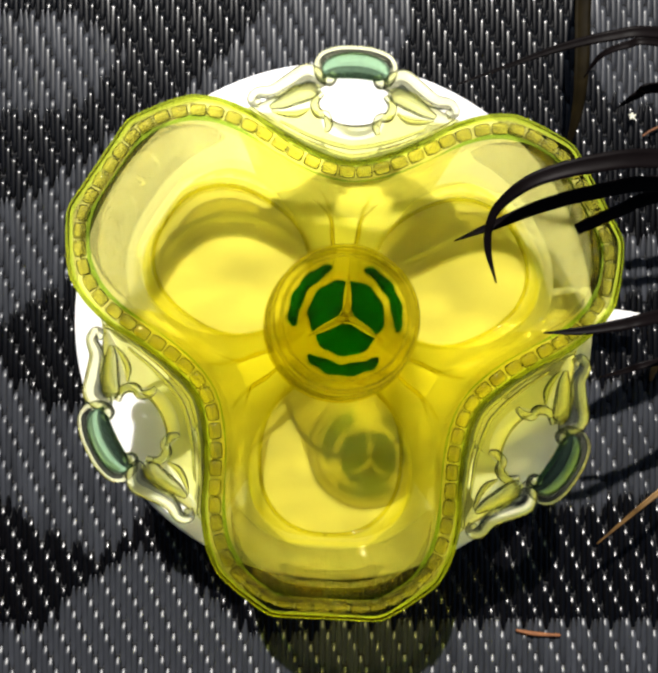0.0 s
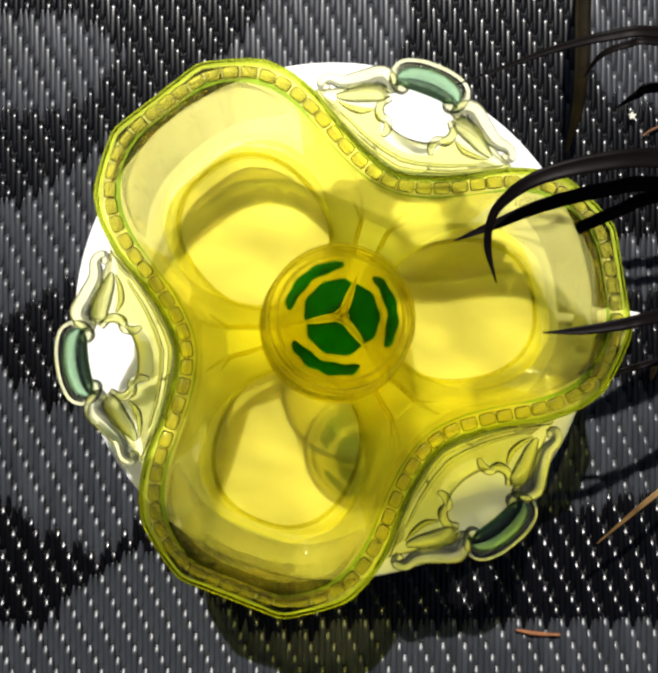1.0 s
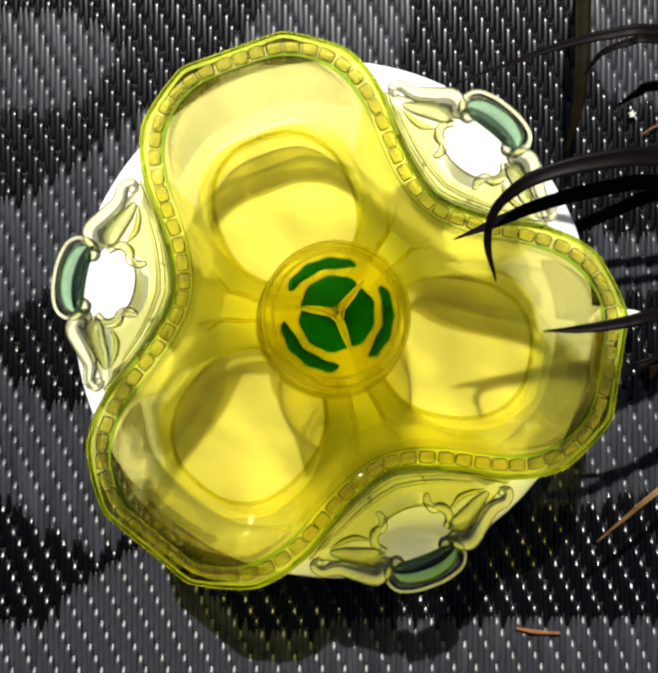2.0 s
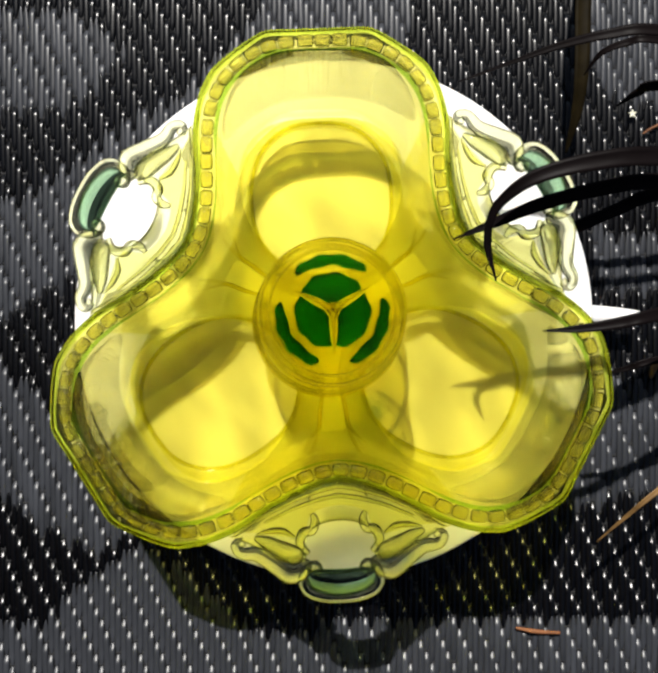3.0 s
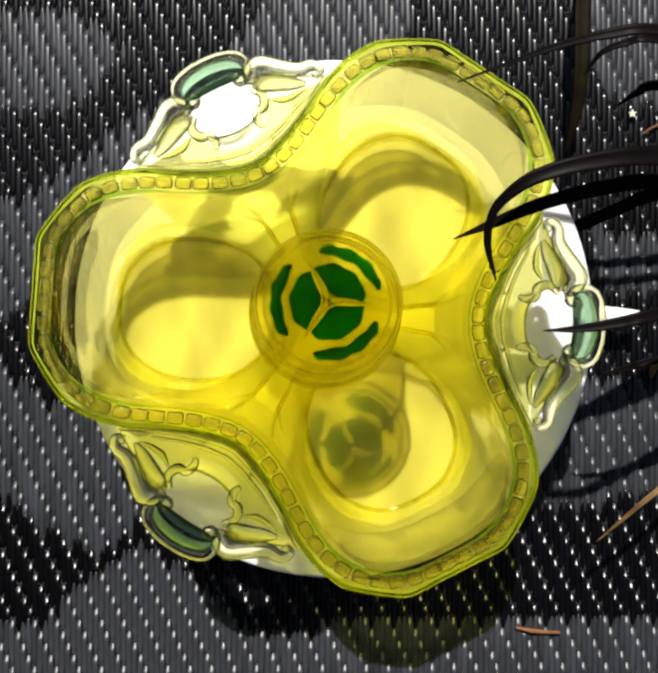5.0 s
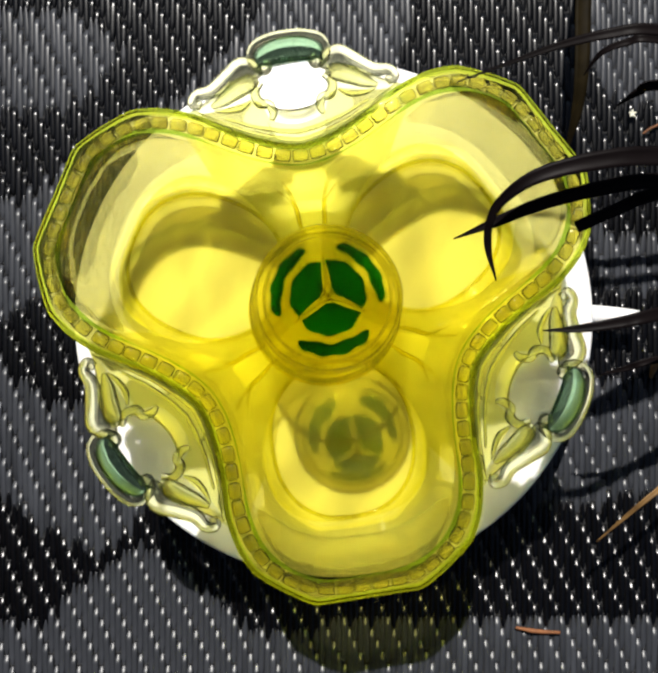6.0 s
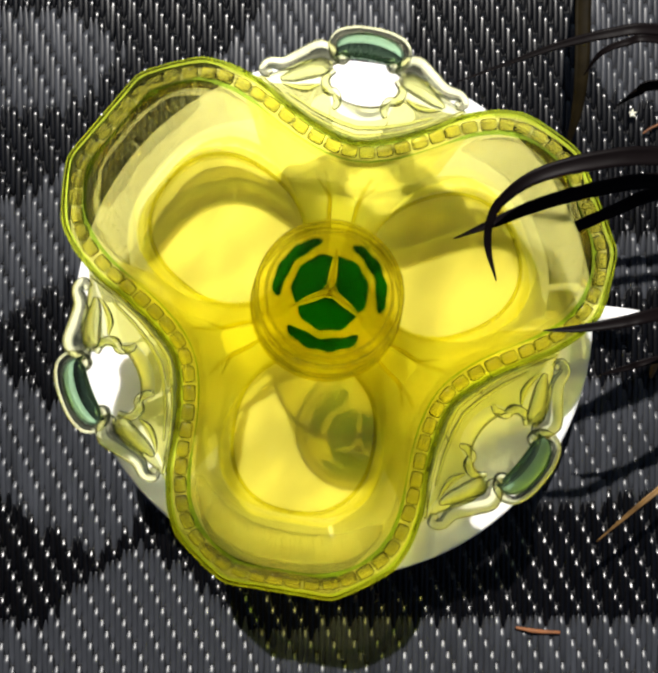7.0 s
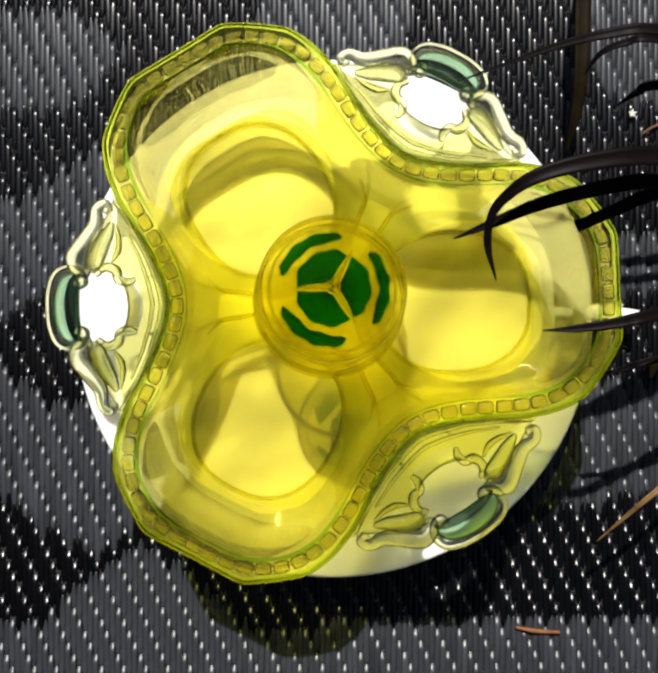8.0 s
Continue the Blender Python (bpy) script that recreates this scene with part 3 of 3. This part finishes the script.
# ---- plant beside the mat ----
def blade_mesh(points, widths, n=36, tip=True):
    """A grass blade: a creased, tapering strip with thickness along a curve."""
    bm = bmesh.new()
    path = spline(points, n)
    rows = []
    for i, q in enumerate(path):
        u = i / (n - 1)
        w = float(np.interp(u, np.linspace(0, 1, len(widths)), widths)) / 2
        d = path[min(i + 1, n - 1)] - path[max(i - 1, 0)]
        s = np.cross(d, (0, 0, 1.0))
        s = s / (np.linalg.norm(s) + 1e-9)
        up = np.array((0, 0, 1.0))
        th = 0.00018 + 0.05 * w
        rows.append([bm.verts.new(q + k * w * s + (0.28 * w * abs(k) + e * th) * up) for e, k in ((1, -1), (1, -0.5), (1, 0), (1, 0.5), (1, 1), (-1, 1), (-1, 0), (-1, -1))])
    for a, b in zip(rows, rows[1:]):
        for k in range(8):
            j = (k + 1) % 8
            bm.faces.new((a[k], b[k], b[j], a[j]))
    bm.faces.new(rows[0])
    bm.faces.new(rows[-1])
    bmesh.ops.recalc_face_normals(bm, faces=bm.faces)
    return bm


def ray_at(x, y, z):
    """The place at height z that lies on the line of sight through (x, y) of the picture plane."""
    f = 766.5 / math.tan(radians(43.95 / 2))
    w = pose(0, 0, 0, 2.10, -1.29, 0).to_3x3() @ Vector(((x - 766.5) / f, (784 - y) / f, -1))
    d = (z - EYE[2]) / w.z
    return np.array((EYE[0] + d * w.x, EYE[1] + d * w.y, z))


def scale_at(z):
    return (EYE[2] - z) / 1900.0


def build_plant():
    root = new("ornamental_grass")
    base = Vector((0.235, 0.045, MAT_Z))
    root.location = base
    tagged(root, "clump of near-black ornamental grass arching over the mat", "plant")

    def blade(spots, widths, mat=BLADE, lab=""):
        pts = [ray_at(x, y, z) - np.array(base) for x, y, z in spots]
        ws = [w * scale_at(spots[min(len(spots) - 1, int(round(i / max(1, len(widths) - 1) * (len(spots) - 1))))][2]) for i, w in enumerate(widths)]
        part("blade", blade_mesh(pts, ws), mat, root, lab)
    blade([(1900, 560, 0.00), (1750, 400, 0.070), (1533, 366, 0.088), (1380, 378, 0.090), (1250, 412, 0.088), (1175, 462, 0.084), (1143, 510, 0.080), (1136, 575, 0.075), (1156, 655, 0.070)], [34, 44, 46, 44, 36, 26, 20, 18, 3])
    blade([(1900, 600, 0.00), (1760, 450, 0.055), (1533, 424, 0.078), (1400, 440, 0.080), (1260, 476, 0.078), (1150, 520, 0.074), (1057, 557, 0.070)], [30, 36, 38, 36, 32, 24, 3])
    blade([(1900, 640, 0.00), (1760, 420, 0.055), (1533, 452, 0.072), (1440, 487, 0.072), (1342, 530, 0.070)], [30, 34, 33, 30, 29])
    blade([(1900, 700, 0.00), (1760, 680, 0.050), (1533, 732, 0.070), (1440, 753, 0.070), (1350, 766, 0.068), (1265, 771, 0.066)], [26, 30, 32, 28, 20, 3])
    blade([(1900, 400, 0.00), (1780, 120, 0.060), (1533, 72, 0.070), (1420, 80, 0.068), (1300, 108, 0.062), (1180, 150, 0.056), (1065, 192, 0.050)], [24, 28, 28, 26, 18, 9, 3])
    blade([(1900, 400, 0.00), (1780, 150, 0.050), (1533, 94, 0.060), (1460, 100, 0.058), (1400, 125, 0.054), (1360, 176, 0.048)], [20, 22, 20, 18, 14, 3])
    blade([(1900, 420, 0.00), (1760, 210, 0.040), (1533, 200, 0.045), (1485, 216, 0.042), (1438, 246, 0.038)], [20, 24, 26, 20, 3])
    blade([(1420, -420, 0.000), (1372, -150, 0.006), (1358, 0, 0.004), (1354, 160, 0.002), (1343, 260, -0.004), (1318, 356, -0.012)], [34, 36, 38, 34, 26, 6], BLADE_BROWN, "withered brown blade")
    blade([(1900, 700, 0.00), (1760, 800, 0.030), (1533, 838, 0.040), (1460, 858, 0.038), (1398, 874, 0.034)], [18, 20, 18, 14, 3])
    blade([(1900, 900, -0.01), (1740, 980, 0.010), (1533, 1142, 0.014), (1460, 1202, 0.010), (1390, 1262, 0.004)], [8, 11, 13, 9, 2], BLADE_DRY, "dry straw-coloured blade")
    # the rest of the clump stands outside the view and shades the mat
    rng = random.Random(9)
    for k in range(46):
        a = rng.uniform(95, 250) if k % 3 else rng.uniform(0, 360)
        reach = rng.uniform(0.06, 0.125)
        top = rng.uniform(0.08, 0.15)
        dx, dy = math.cos(radians(a)), math.sin(radians(a))
        p = [(rng.uniform(-.012, .012), rng.uniform(-.012, .012), 0.003), (dx * reach * 0.35, dy * reach * 0.35, top * 0.8),
             (dx * reach * 0.7, dy * reach * 0.7, top), (dx * reach, dy * reach, top * rng.uniform(0.6, 0.9))]
        if base.x + p[3][0] < 0.150 and abs(base.y + p[3][1]) < 0.16:
            continue
        w = rng.uniform(0.004, 0.0065)
        part("blade", blade_mesh(p, [w, w, w * 0.8, 0.0004], 20), BLADE, root)


# ---- small litter ----
def build_litter():
    z = MAT_Z + 0.0012
    bm = bmesh.new()
    tube(bm, [tuple(ray_at(x, y, z)) for x, y in ((1203, 1463), (1240, 1470), (1275, 1473), (1304, 1474))], [0.0006, 0.0010, 0.0008, 0.0007], 18, 8)
    tagged(part("twig", bm, TWIG, None), "short brown twig lying on the mat", "twig")
    bm = bmesh.new()
    c = ray_at(1473, 266, z + 0.001)
    for k in range(5):
        a = 2 * math.pi * k / 5 + 0.3
        tube(bm, [tuple(c), tuple(c + 0.0009 * np.array((math.cos(a), math.sin(a), 0.1))), tuple(c + 0.0016 * np.array((math.cos(a), math.sin(a), 0.3)))], [0.0005, 0.0006, 0.0003], 6, 6)
    tagged(part("fallen_blossom", bm, CRUMB, None), "tiny pale fallen blossom on the mat", "blossom")
    bm = bmesh.new()
    tube(bm, [tuple(ray_at(x, y, z)) for x, y in ((1516, 880), (1524, 856), (1540, 832))], [0.0008, 0.0016, 0.0008], 10, 8)
    tagged(part("leaf_scrap", bm, BLADE_DRY, None), "curled brown leaf scrap on the mat", "leaf")
    bm = bmesh.new()
    tube(bm, [tuple(ray_at(x, y, z)) for x, y in ((1498, 312), (1516, 300), (1545, 286))], [0.0004, 0.0006, 0.0005], 10, 6)
    tagged(part("stalk_scrap", bm, TWIG, None), "thin brown stalk on the mat", "stalk")


build_ground()
build_reflection_blockers()
turntable, platter = build_turntable()
dish = build_dish()
build_plant()
build_litter()
build_mat()

SPEED, START, OFF = 18.06, -3.2, Vector((0.0007, -0.0045, 0.0003))


def motions():
    rows, disc = [], []
    for k in range(17):
        t = k * 0.5
        a = -SPEED * t
        rows.append((t, Matrix.Translation(Matrix.Rotation(radians(a), 3, "Z") @ OFF) @ pose(0, 0, 0, 0, 0, a + START)))
        disc.append((t, pose(0, 0, 0, 0, 0, a)))
    walk(dish, rows)
    walk(platter, disc)


motions()
